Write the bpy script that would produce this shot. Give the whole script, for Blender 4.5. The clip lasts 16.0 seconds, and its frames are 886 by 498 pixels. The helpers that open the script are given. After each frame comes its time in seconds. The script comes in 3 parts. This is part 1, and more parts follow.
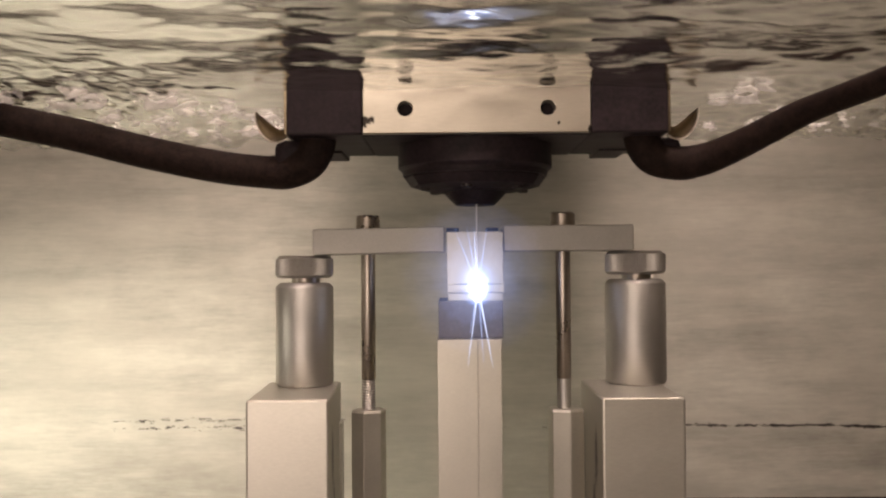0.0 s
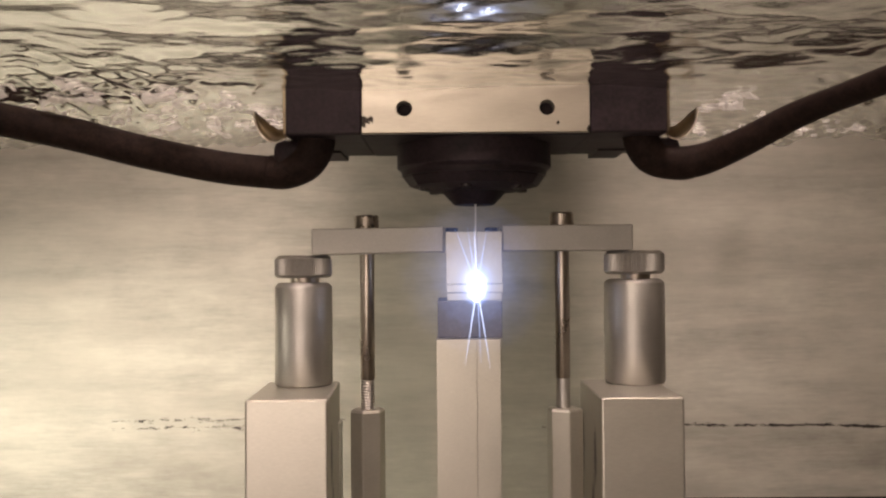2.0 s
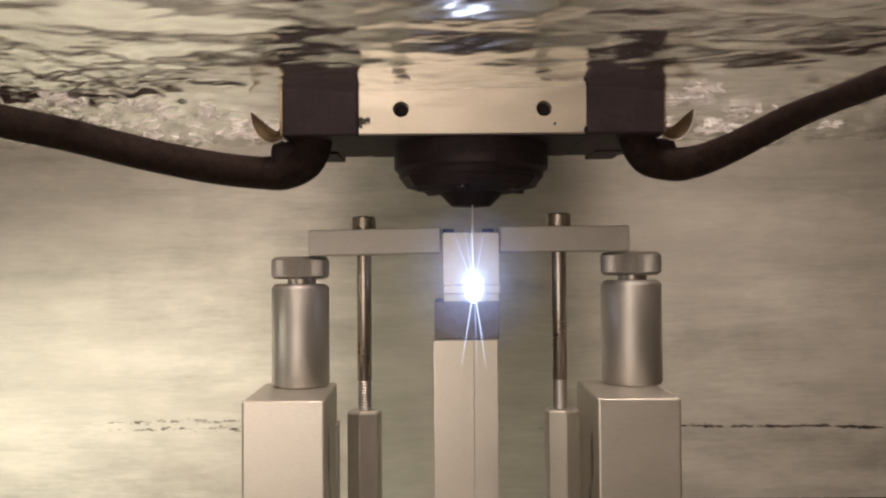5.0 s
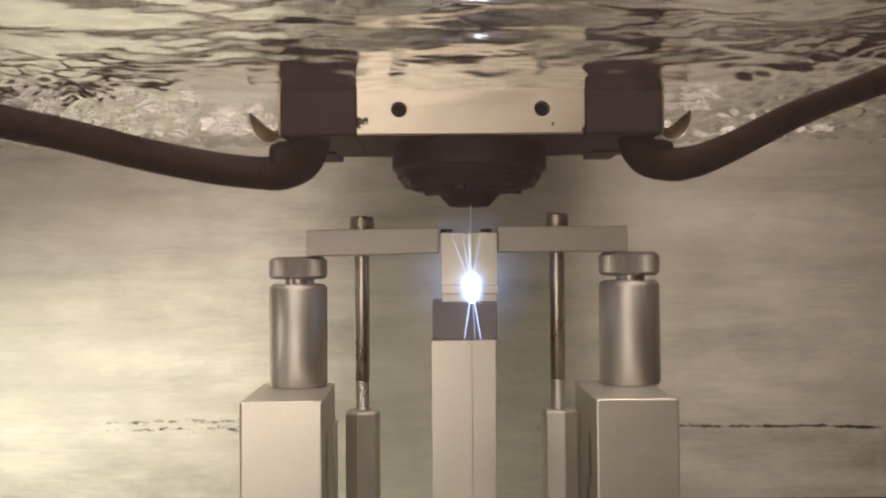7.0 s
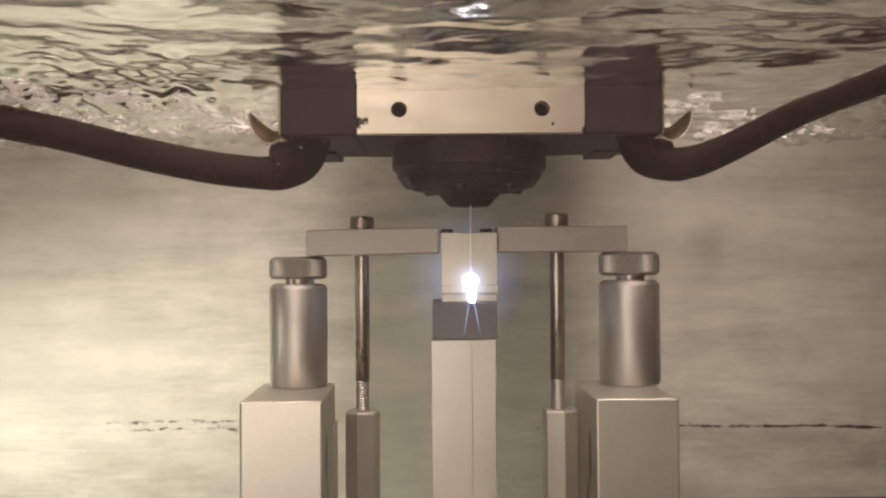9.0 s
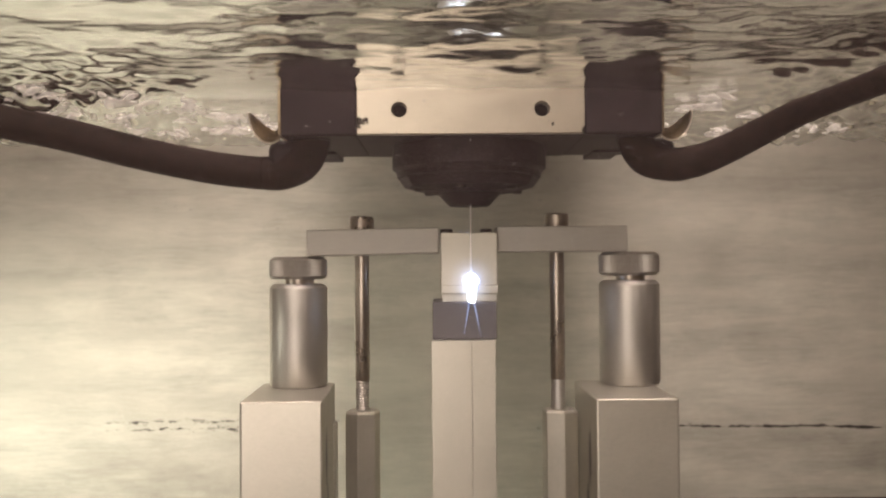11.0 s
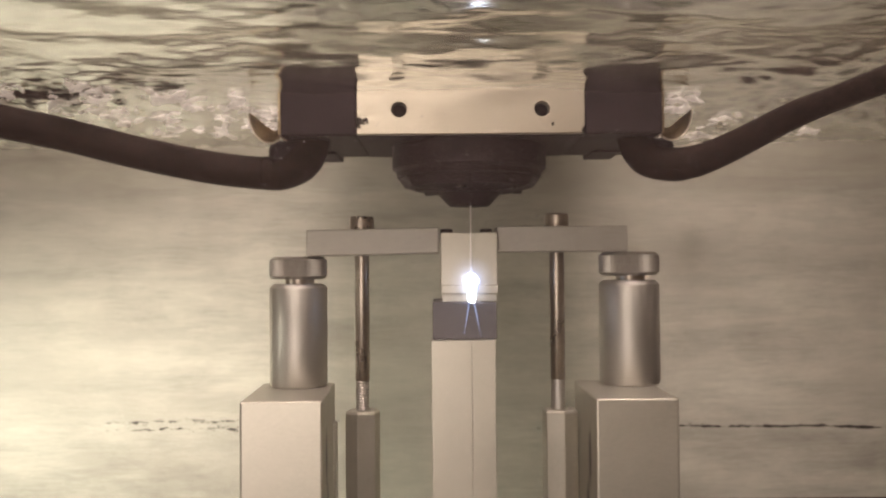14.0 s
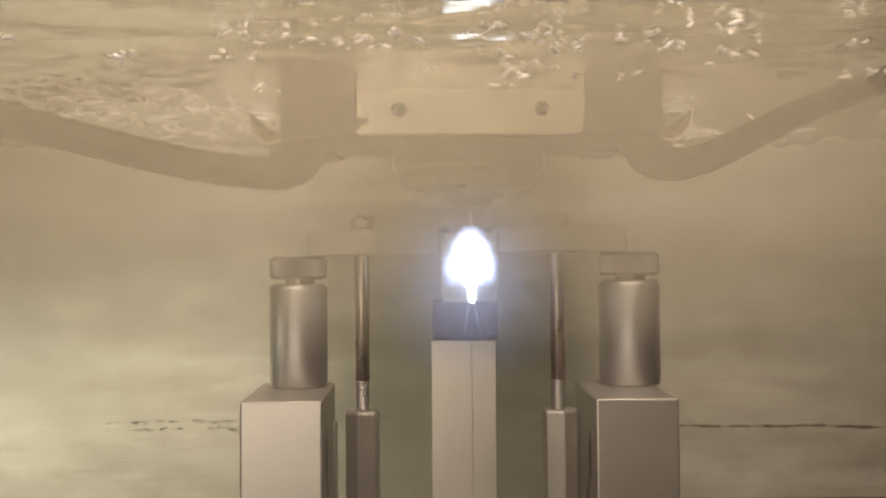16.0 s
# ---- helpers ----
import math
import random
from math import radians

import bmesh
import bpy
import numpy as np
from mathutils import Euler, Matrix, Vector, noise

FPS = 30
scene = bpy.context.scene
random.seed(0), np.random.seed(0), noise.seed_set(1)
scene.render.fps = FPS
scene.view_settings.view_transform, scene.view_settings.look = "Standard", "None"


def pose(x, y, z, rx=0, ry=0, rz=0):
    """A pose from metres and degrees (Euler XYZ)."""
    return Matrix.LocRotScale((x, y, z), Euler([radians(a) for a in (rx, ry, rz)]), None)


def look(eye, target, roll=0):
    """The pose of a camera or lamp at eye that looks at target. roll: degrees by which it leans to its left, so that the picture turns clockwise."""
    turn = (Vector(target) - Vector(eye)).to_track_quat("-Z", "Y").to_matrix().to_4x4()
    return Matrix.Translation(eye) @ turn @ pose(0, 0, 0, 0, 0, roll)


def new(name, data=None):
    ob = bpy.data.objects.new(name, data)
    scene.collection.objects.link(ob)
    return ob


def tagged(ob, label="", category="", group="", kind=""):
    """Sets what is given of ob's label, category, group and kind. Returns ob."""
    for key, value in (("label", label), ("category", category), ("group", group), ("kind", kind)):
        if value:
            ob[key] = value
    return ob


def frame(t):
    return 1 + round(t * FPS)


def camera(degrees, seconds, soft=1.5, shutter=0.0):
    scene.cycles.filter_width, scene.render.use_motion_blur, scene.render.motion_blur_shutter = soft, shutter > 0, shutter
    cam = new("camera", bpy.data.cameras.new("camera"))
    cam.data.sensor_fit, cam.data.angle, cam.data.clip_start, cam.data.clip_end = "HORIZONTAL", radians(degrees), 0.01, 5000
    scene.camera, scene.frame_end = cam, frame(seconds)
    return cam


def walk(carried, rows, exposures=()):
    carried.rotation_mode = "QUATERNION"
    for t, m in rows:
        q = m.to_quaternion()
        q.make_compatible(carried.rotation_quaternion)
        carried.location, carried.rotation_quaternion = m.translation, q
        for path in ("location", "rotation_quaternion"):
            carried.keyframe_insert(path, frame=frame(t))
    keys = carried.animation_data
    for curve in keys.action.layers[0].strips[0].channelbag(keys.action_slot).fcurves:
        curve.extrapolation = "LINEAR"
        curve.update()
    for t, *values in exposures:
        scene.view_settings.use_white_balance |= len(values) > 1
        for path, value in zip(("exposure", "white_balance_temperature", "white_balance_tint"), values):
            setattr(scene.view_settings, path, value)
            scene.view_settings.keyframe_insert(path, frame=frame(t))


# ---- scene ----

# ------------------------------------------------------------ camera
LENS = 52.21
EYE = (0.0, 0.0, 0.300)
WATER = 0.368          # level of the water
AXIS = 0.381           # depth of the clamp row behind the lens
MID = 0.0112           # the wire's place across the tank


def aim(dx, dy):
    yaw, pitch = math.radians(dx * 0.0358), math.radians(1.146 + dy * 0.0358)
    return look(EYE, (EYE[0] - math.sin(yaw), EYE[1] + math.cos(yaw), EYE[2] + math.tan(pitch)), -0.45)


cam = camera(LENS, 16.0, soft=2.3, shutter=0.5)
PATH = [(0.0, 10.5, -1.7), (0.5, 12.4, -2.0), (1.0, 13.2, -3.0), (1.5, 13.4, -3.1), (2.0, 8.8, -2.0), (2.5, 7.6, -1.3),
        (3.0, 9.0, -1.5), (3.5, 4.4, -0.4), (4.0, 4.6, -0.2), (6.3, 0.3, 0.0), (6.5, 0.0, 0.0), (16.0, 0.0, 0.0)]
walk(cam, [(t, aim(dx, dy)) for t, dx, dy in PATH],
     exposures=[(0.0, 0.14, 6700, 15), (4.0, 0.16, 6650, 14), (6.5, 0.20, 6440, 9), (9.0, 0.26, 6440, 9), (13.5, 0.30, 6440, 9), (14.5, 0.18, 6550, 11),
                (15.0, 0.06, 6550, 9), (15.5, -0.06, 6600, 9), (16.0, -0.18, 6700, 8)])

# ------------------------------------------------------------ light
world = bpy.data.worlds.new("room")
scene.world = world
world.use_nodes = True
world.node_tree.nodes["Background"].inputs[0].default_value = (1.0, 0.86, 0.73, 1)
world.node_tree.nodes["Background"].inputs[1].default_value = 0.6


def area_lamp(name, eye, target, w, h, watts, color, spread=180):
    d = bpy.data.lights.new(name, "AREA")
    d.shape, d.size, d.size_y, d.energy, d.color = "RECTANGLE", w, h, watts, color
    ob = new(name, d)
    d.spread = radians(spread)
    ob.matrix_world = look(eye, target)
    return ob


WARM = (1.0, 0.815, 0.75)
area_lamp("ceiling_lamp_light", (0.02, -0.04, 1.22), (0.02, 0.493, 0.08), 0.38, 0.26, 0.72, WARM, 24)
area_lamp("work_lamp_light", (-0.22, 0.86, 0.64), (-0.08, 0.34, 0.33), 0.60, 0.24, 2.4, WARM)
area_lamp("overhead_lamp_light", (-0.30, 0.20, 1.25), (-0.16, 0.40, 0.2), 0.80, 0.50, 0.95, WARM)
# Added fill with no known lamp behind it; brightens the back wall's left side.
area_lamp("left_wall_fill", (-0.41, 0.29, 0.22), (-0.15, 0.493, 0.195), 0.16, 0.16, 0.165, (1.0, 0.95, 0.80), 45)
area_lamp("room_light", (-0.13, -0.148, 0.20), (-0.08, 0.49, 0.22), 0.30, 0.20, 0.60, (1.0, 0.85, 0.75))
d = bpy.data.lights.new("spark_light", "POINT")
d.energy, d.color, d.shadow_soft_size = 0.0020, (0.52, 0.65, 1.0), 0.002
new("spark_light", d).location = (MID, 0.361, 0.292)


# ------------------------------------------------------------ materials
def nodes(name):
    m = bpy.data.materials.new(name)
    m.use_nodes = True
    nt = m.node_tree
    return m, nt, nt.nodes["Principled BSDF"]


def add(nt, kind, **kw):
    n = nt.nodes.new("ShaderNode" + kind)
    for k, v in kw.items():
        n.inputs[k].default_value = v
    return n


def ramp(nt, src, stops):
    r = nt.nodes.new("ShaderNodeValToRGB")
    while len(r.color_ramp.elements) < len(stops):
        r.color_ramp.elements.new(0.5)
    for e, (p, c) in zip(r.color_ramp.elements, stops):
        e.position, e.color = p, (*c, 1)
    nt.links.new(src, r.inputs[0])
    return r.outputs[0]


def stretched(nt, scale, coord="Object"):
    tc = nt.nodes.new("ShaderNodeTexCoord")
    mp = nt.nodes.new("ShaderNodeMapping")
    mp.inputs["Scale"].default_value = scale
    nt.links.new(tc.outputs[coord], mp.inputs[0])
    return mp.outputs[0]


def noise_tex(nt, vec, scale, detail=4, rough=0.55):
    n = add(nt, "TexNoise", Scale=scale, Detail=detail, Roughness=rough)
    nt.links.new(vec, n.inputs["Vector"])
    return n.outputs["Fac"]


def math_node(nt, op, a, b):
    n = nt.nodes.new("ShaderNodeMath")
    n.operation = op
    for s, v in zip(n.inputs, (a, b)):
        if isinstance(v, (int, float)):
            s.default_value = v
        else:
            nt.links.new(v, s)
    return n.outputs[0]


def mix_rgb(nt, fac, a, b, blend="MIX"):
    n = nt.nodes.new("ShaderNodeMix")
    n.data_type, n.blend_type = "RGBA", blend
    for s, v in ((n.inputs[0], fac), (n.inputs[6], a), (n.inputs[7], b)):
        if isinstance(v, (int, float)):
            s.default_value = v
        elif isinstance(v, tuple):
            s.default_value = (*v, 1)
        else:
            nt.links.new(v, s)
    return n.outputs[2]


def bump(nt, height, strength, dist, bsdf):
    b = add(nt, "Bump", Strength=strength, Distance=dist)
    nt.links.new(height, b.inputs["Height"])
    nt.links.new(b.outputs[0], bsdf.inputs["Normal"])


def metal(name, lo, hi, metallic, rough, grain=(1, 1, 1), gscale=900, bumps=0.15, blotch=60, gloss=0.5):
    m, nt, b = nodes(name)
    v = stretched(nt, grain)
    g = noise_tex(nt, v, gscale, 3)
    w = noise_tex(nt, stretched(nt, (1, 1, 1)), blotch, 5)
    f = math_node(nt, "ADD", math_node(nt, "MULTIPLY", g, 0.45), math_node(nt, "MULTIPLY", w, 0.55))
    nt.links.new(ramp(nt, f, [(0.3, lo), (0.7, hi)]), b.inputs["Base Color"])
    b.inputs["Metallic"].default_value = metallic
    rr = math_node(nt, "ADD", math_node(nt, "MULTIPLY", w, 0.2), rough - 0.1)
    nt.links.new(rr, b.inputs["Roughness"])
    b.inputs["Specular IOR Level"].default_value = gloss
    bump(nt, g, bumps, 0.0002, b)
    return m


GROUND = metal("ground_steel", (0.44, 0.42, 0.36), (0.56, 0.535, 0.46), 0.75, 0.37, (1, 1, 6), 500, 0.15, 34)
BARMET = metal("blasted_steel", (0.38, 0.365, 0.325), (0.47, 0.45, 0.405), 0.5, 0.52, (1, 1, 1), 1200)
TURNED = metal("turned_steel", (0.43, 0.41, 0.375), (0.54, 0.52, 0.48), 0.92, 0.45, (1, 1, 30), 300, 0.08)
KNURL = metal("knurled_steel", (0.33, 0.315, 0.285), (0.45, 0.425, 0.385), 0.8, 0.42, (1, 1, 1), 700, 0.2)
BOLT = metal("dark_bolt_steel", (0.30, 0.26, 0.22), (0.45, 0.40, 0.34), 0.95, 0.30, (1, 1, 20), 300, 0.1)
SCREW = metal("black_oxide_steel", (0.03, 0.024, 0.024), (0.06, 0.05, 0.048), 0.7, 0.4)
PLATE = metal("nickel_plate", (0.50, 0.45, 0.37), (0.63, 0.575, 0.475), 0.75, 0.36, (1, 1, 14), 260, 0.1, 45)
BLACK = metal("black_anodised", (0.010, 0.0070, 0.0080), (0.038, 0.0255, 0.0285), 0.0, 0.58, (1, 1, 1), 600, 0.2, 80, 0.18)


def smudge(m, spots, axes=(1.4, 0, 1.0)):
    """Black grime round a few places (x, y, z, reach); axes: how fast it thins along each axis."""
    nt = m.node_tree
    b = nt.nodes["Principled BSDF"]
    src = b.inputs["Base Color"].links[0].from_socket
    tc = nt.nodes.new("ShaderNodeTexCoord")
    n = noise_tex(nt, stretched(nt, (1, 1, 1)), 800, 5, 0.7)
    total = 0.0
    for x, y, z, reach in spots:
        mp = nt.nodes.new("ShaderNodeMapping")
        mp.inputs["Location"].default_value = (-x, -y, -z)
        nt.links.new(tc.outputs["Object"], mp.inputs[0])
        fl = nt.nodes.new("ShaderNodeVectorMath")
        fl.operation = "MULTIPLY"
        fl.inputs[1].default_value = axes
        nt.links.new(mp.outputs[0], fl.inputs[0])
        ln = nt.nodes.new("ShaderNodeVectorMath")
        ln.operation = "LENGTH"
        nt.links.new(fl.outputs[0], ln.inputs[0])
        near = math_node(nt, "MAXIMUM", math_node(nt, "SUBTRACT", 1.0, math_node(nt, "DIVIDE", ln.outputs["Value"], reach)), 0.0)
        total = math_node(nt, "ADD", near, total)
    f = math_node(nt, "MULTIPLY", total, math_node(nt, "SUBTRACT", math_node(nt, "MULTIPLY", n, 2.2), 0.35))
    f = ramp(nt, f, [(0.28, (0, 0, 0)), (0.46, (1, 1, 1))])
    nt.links.new(mix_rgb(nt, f, src, (0.03, 0.022, 0.018)), b.inputs["Base Color"])


smudge(PLATE, [(-0.0320, 0, 0.3555, 0.0042), (-0.0290, 0, 0.3562, 0.0026), (0.0425, 0, 0.3545, 0.0015), (0.0545, 0, 0.3520, 0.0026)])
STAINED = metal("stained_ground_steel", (0.44, 0.42, 0.36), (0.56, 0.535, 0.46), 0.75, 0.37, (1, 1, 6), 500, 0.15, 34)
smudge(STAINED, [(0, 0.352, 0.226, 0.010), (0, 0.358, 0.205, 0.009)], (0, 1.6, 0.5))
RUBBER = metal("black_rubber", (0.010, 0.0065, 0.0055), (0.034, 0.021, 0.017), 0.0, 0.70, (1, 1, 1), 900, 0.5, 260, 0.08)
BRASS = metal("tarnished_brass", (0.17, 0.125, 0.08), (0.36, 0.285, 0.18), 0.85, 0.38, (1, 1, 1), 300, 0.1, 90)
DARK = metal("dark_carbide", (0.10, 0.095, 0.10), (0.15, 0.14, 0.145), 0.4, 0.5, (1, 1, 1), 800, 0.15)
WIRE = metal("bright_wire", (0.90, 0.88, 0.85), (0.97, 0.95, 0.92), 0.0, 0.3)
TANKSIDE = metal("tank_side_steel", (0.20, 0.18, 0.14), (0.30, 0.27, 0.21), 0.3, 0.6, (1, 1, 10), 40)
PAINT = metal("enclosure_paint", (0.42, 0.38, 0.30), (0.5, 0.45, 0.36), 0.0, 0.6, (1, 1, 1), 40)


def wall_material():
    """Rolled stainless sheet: long level streaks, a greenish film, and a torn black tide line."""
    m, nt, b = nodes("rolled_stainless")
    long_v = stretched(nt, (7.0, 1, 46.0))
    a = noise_tex(nt, long_v, 1.0, 6, 0.6)
    c = noise_tex(nt, stretched(nt, (1, 1, 2.2)), 9.0, 4)
    g = noise_tex(nt, stretched(nt, (30, 1, 260)), 3.0, 4)
    mott = noise_tex(nt, stretched(nt, (1, 1, 1.7)), 42.0, 6, 0.65)
    f = math_node(nt, "ADD", math_node(nt, "MULTIPLY", a, 0.60), math_node(nt, "MULTIPLY", g, 0.14))
    f = math_node(nt, "ADD", f, math_node(nt, "MULTIPLY", mott, 0.26))
    col = ramp(nt, f, [(0.34, (0.29, 0.278, 0.235)), (0.66, (0.66, 0.645, 0.55))])
    col = mix_rgb(nt, ramp(nt, c, [(0.42, (0, 0, 0)), (0.64, (0.5, 0.5, 0.5))]), col, (0.44, 0.415, 0.35))
    # tide line
    tc = nt.nodes.new("ShaderNodeTexCoord")
    sp = nt.nodes.new("ShaderNodeSeparateXYZ")
    nt.links.new(tc.outputs["Object"], sp.inputs[0])
    z = sp.outputs[2]
    wob = math_node(nt, "MULTIPLY", math_node(nt, "SUBTRACT", noise_tex(nt, stretched(nt, (16, 1, 16)), 1.0, 3), 0.5), 0.007)
    dist = math_node(nt, "ABSOLUTE", math_node(nt, "SUBTRACT", math_node(nt, "ADD", z, wob), 0.2125), 0)
    upper = math_node(nt, "ABSOLUTE", math_node(nt, "SUBTRACT", math_node(nt, "ADD", z, wob), 0.2168), 0)
    upper = math_node(nt, "ADD", upper, math_node(nt, "MAXIMUM", math_node(nt, "ADD", sp.outputs[0], 0.04), 0.0))
    dist = math_node(nt, "MINIMUM", dist, upper)
    fleck = noise_tex(nt, stretched(nt, (190, 1, 620)), 1.0, 6, 0.75)
    spread = noise_tex(nt, stretched(nt, (7, 1, 1)), 1.0, 2)
    right = math_node(nt, "MINIMUM", math_node(nt, "MAXIMUM", math_node(nt, "DIVIDE", math_node(nt, "ADD", sp.outputs[0], 0.05), 0.2), 0.0), 1.0)
    gone = math_node(nt, "MINIMUM", math_node(nt, "MAXIMUM", math_node(nt, "DIVIDE", math_node(nt, "SUBTRACT", -0.17, sp.outputs[0]), 0.05), 0.0), 1.0)
    near = math_node(nt, "MULTIPLY", dist, math_node(nt, "SUBTRACT", math_node(nt, "MULTIPLY", right, -90.0), 75.0))
    amount = math_node(nt, "ADD", math_node(nt, "ADD", fleck, near), math_node(nt, "MULTIPLY", spread, 0.22))
    amount = math_node(nt, "ADD", amount, math_node(nt, "SUBTRACT", math_node(nt, "MULTIPLY", right, 0.10), math_node(nt, "MULTIPLY", gone, 0.25)))
    mid = math_node(nt, "SUBTRACT", 1.0, math_node(nt, "MINIMUM", math_node(nt, "DIVIDE", math_node(nt, "ABSOLUTE", math_node(nt, "SUBTRACT", sp.outputs[0], 0.01), 0), 0.11), 1.0))
    amount = math_node(nt, "SUBTRACT", amount, math_node(nt, "MULTIPLY", mid, 0.14))
    stain = ramp(nt, amount, [(0.60, (0, 0, 0)), (0.66, (1, 1, 1))])
    col = mix_rgb(nt, stain, col, (0.035, 0.028, 0.024))
    nt.links.new(col, b.inputs["Base Color"])
    b.inputs["Metallic"].default_value = 0.35
    nt.links.new(math_node(nt, "ADD", math_node(nt, "MULTIPLY", a, 0.3), 0.38), b.inputs["Roughness"])
    bump(nt, a, 0.12, 0.002, b)
    return m


WALL = wall_material()


def water_material():
    m, nt, b = nodes("water_surface")
    nt.nodes.remove(b)
    g = add(nt, "BsdfGlass", Roughness=0.02, IOR=1.33)
    g.inputs["Color"].default_value = (0.97, 0.98, 0.95, 1)
    bp = add(nt, "Bump", Strength=0.22, Distance=0.0016)
    fine = noise_tex(nt, stretched(nt, (0.55, 1, 1)), 130.0, 5, 0.62)
    nt.links.new(fine, bp.inputs["Height"])
    nt.links.new(bp.outputs[0], g.inputs["Normal"])
    nt.links.new(g.outputs[0], nt.nodes["Material Output"].inputs[0])
    return m


WATERMAT = water_material()


def glow_material(name, color, strength):
    m, nt, b = nodes(name)
    b.inputs["Base Color"].default_value = (0.9, 0.9, 0.9, 1)
    b.inputs["Emission Color"].default_value = (*color, 1)
    b.inputs["Emission Strength"].default_value = strength
    return m


def murk_material(name, color, density, patch, radial=None, back=0.5):
    """Fine bubbles: partly clear, scattering what light falls on them, thinning out towards the edge of the cloud."""
    m, nt, b = nodes(name)
    nt.nodes.remove(b)
    di = add(nt, "BsdfDiffuse")
    tr = add(nt, "BsdfTranslucent")
    for n in (di, tr):
        n.inputs["Color"].default_value = (*color, 1)
    both = add(nt, "MixShader", Fac=back)
    nt.links.new(di.outputs[0], both.inputs[1])
    nt.links.new(tr.outputs[0], both.inputs[2])
    clear = add(nt, "BsdfTransparent")
    mix = add(nt, "MixShader")
    tc = nt.nodes.new("ShaderNodeTexCoord")
    if radial:
        ln = nt.nodes.new("ShaderNodeVectorMath")
        ln.operation = "LENGTH"
        nt.links.new(tc.outputs["Object"], ln.inputs[0])
        e = math_node(nt, "SUBTRACT", 1.0, math_node(nt, "DIVIDE", ln.outputs["Value"], radial))
        e = math_node(nt, "MAXIMUM", e, 0.0)
        fade = math_node(nt, "POWER", e, 1.5)
    else:
        sp = nt.nodes.new("ShaderNodeSeparateXYZ")
        nt.links.new(tc.outputs["Generated"], sp.inputs[0])
        fade = None
        for out, width in ((sp.outputs[0], 0.12), (sp.outputs[2], 0.22)):
            e = math_node(nt, "MINIMUM", out, math_node(nt, "SUBTRACT", 1.0, out))
            e = math_node(nt, "MINIMUM", math_node(nt, "DIVIDE", e, width), 1.0)
            e = math_node(nt, "SMOOTH_MIN", e, 1.0)
            fade = e if fade is None else math_node(nt, "MULTIPLY", fade, e)
    n1 = noise_tex(nt, stretched(nt, (1, 1, 1)), patch, 7, 0.68)
    n1 = math_node(nt, "ADD", math_node(nt, "MULTIPLY", n1, 0.8), 0.6)
    al = math_node(nt, "MULTIPLY", math_node(nt, "MULTIPLY", fade, n1), density)
    nt.links.new(al, mix.inputs[0])
    nt.links.new(clear.outputs[0], mix.inputs[1])
    nt.links.new(both.outputs[0], mix.inputs[2])
    nt.links.new(mix.outputs[0], nt.nodes["Material Output"].inputs[0])
    return m


# ------------------------------------------------------------ building helpers (millimetres in, metres out)
def part(name, bm, material, parent=None, label=""):
    me = bpy.data.meshes.new(name)
    bm.normal_update()
    bm.to_mesh(me)
    bm.free()
    me.materials.append(material)
    ob = new(name, me)
    if parent:
        ob.parent = parent
    return tagged(ob, label)


def thing(name, label, category, group="", kind=""):
    return tagged(new(name), label, category, group, kind)


def box(x0, x1, y0, y1, z0, z1, bev=0.4, bm=None, seg=2):
    own = bmesh.new()
    bmesh.ops.create_cube(own, size=1.0)
    for v in own.verts:
        v.co = Vector(((x0 + x1) / 2 + v.co.x * (x1 - x0), (y0 + y1) / 2 + v.co.y * (y1 - y0), (z0 + z1) / 2 + v.co.z * (z1 - z0))) * 0.001
    if bev:
        bmesh.ops.bevel(own, geom=own.edges[:], offset=bev * 0.001, segments=seg, profile=0.5, affect="EDGES")
    if bm is None:
        return own
    me = bpy.data.meshes.new("tmp")
    own.to_mesh(me)
    own.free()
    bm.from_mesh(me)
    bpy.data.meshes.remove(me)
    return bm


def lathe(profile, cx, cy, n=64, ridges=None, smooth=True):
    """profile: (radius, z) from top to bottom. ridges: (z_low, z_high, depth) of a knurl."""
    bm = bmesh.new()
    rings = []
    for r, z in profile:
        ring = []
        for i in range(n):
            a = 2 * math.pi * i / n
            rr = r
            if ridges and ridges[0] <= z <= ridges[1] and i % 2:
                rr = r - ridges[2]
            ring.append(bm.verts.new(((cx + rr * math.cos(a)) * 0.001, (cy + rr * math.sin(a)) * 0.001, z * 0.001)))
        rings.append(ring)
    for a, b in zip(rings, rings[1:]):
        for i in range(n):
            f = bm.faces.new((a[i], b[i], b[(i + 1) % n], a[(i + 1) % n]))
            f.smooth = smooth
    bm.faces.new(rings[0])
    bm.faces.new(rings[-1][::-1])
    bmesh.ops.recalc_face_normals(bm, faces=bm.faces)
    for e in bm.edges:
        if len(e.link_faces) == 2 and e.calc_face_angle() > 0.6:
            e.smooth = False
    return bm


def spline(pts, steps):
    """Catmull-Rom through the points."""
    out = []
    p = [2 * Vector(pts[0]) - Vector(pts[1])] + [Vector(q) for q in pts] + [2 * Vector(pts[-1]) - Vector(pts[-2])]
    for i in range(1, len(p) - 2):
        for k in range(steps):
            t = k / steps
            a, b, c, e = p[i - 1], p[i], p[i + 1], p[i + 2]
            out.append(0.5 * ((2 * b) + (c - a) * t + (2 * a - 5 * b + 4 * c - e) * t * t + (3 * b - a - 3 * c + e) * t ** 3))
    out.append(p[-2])
    return out


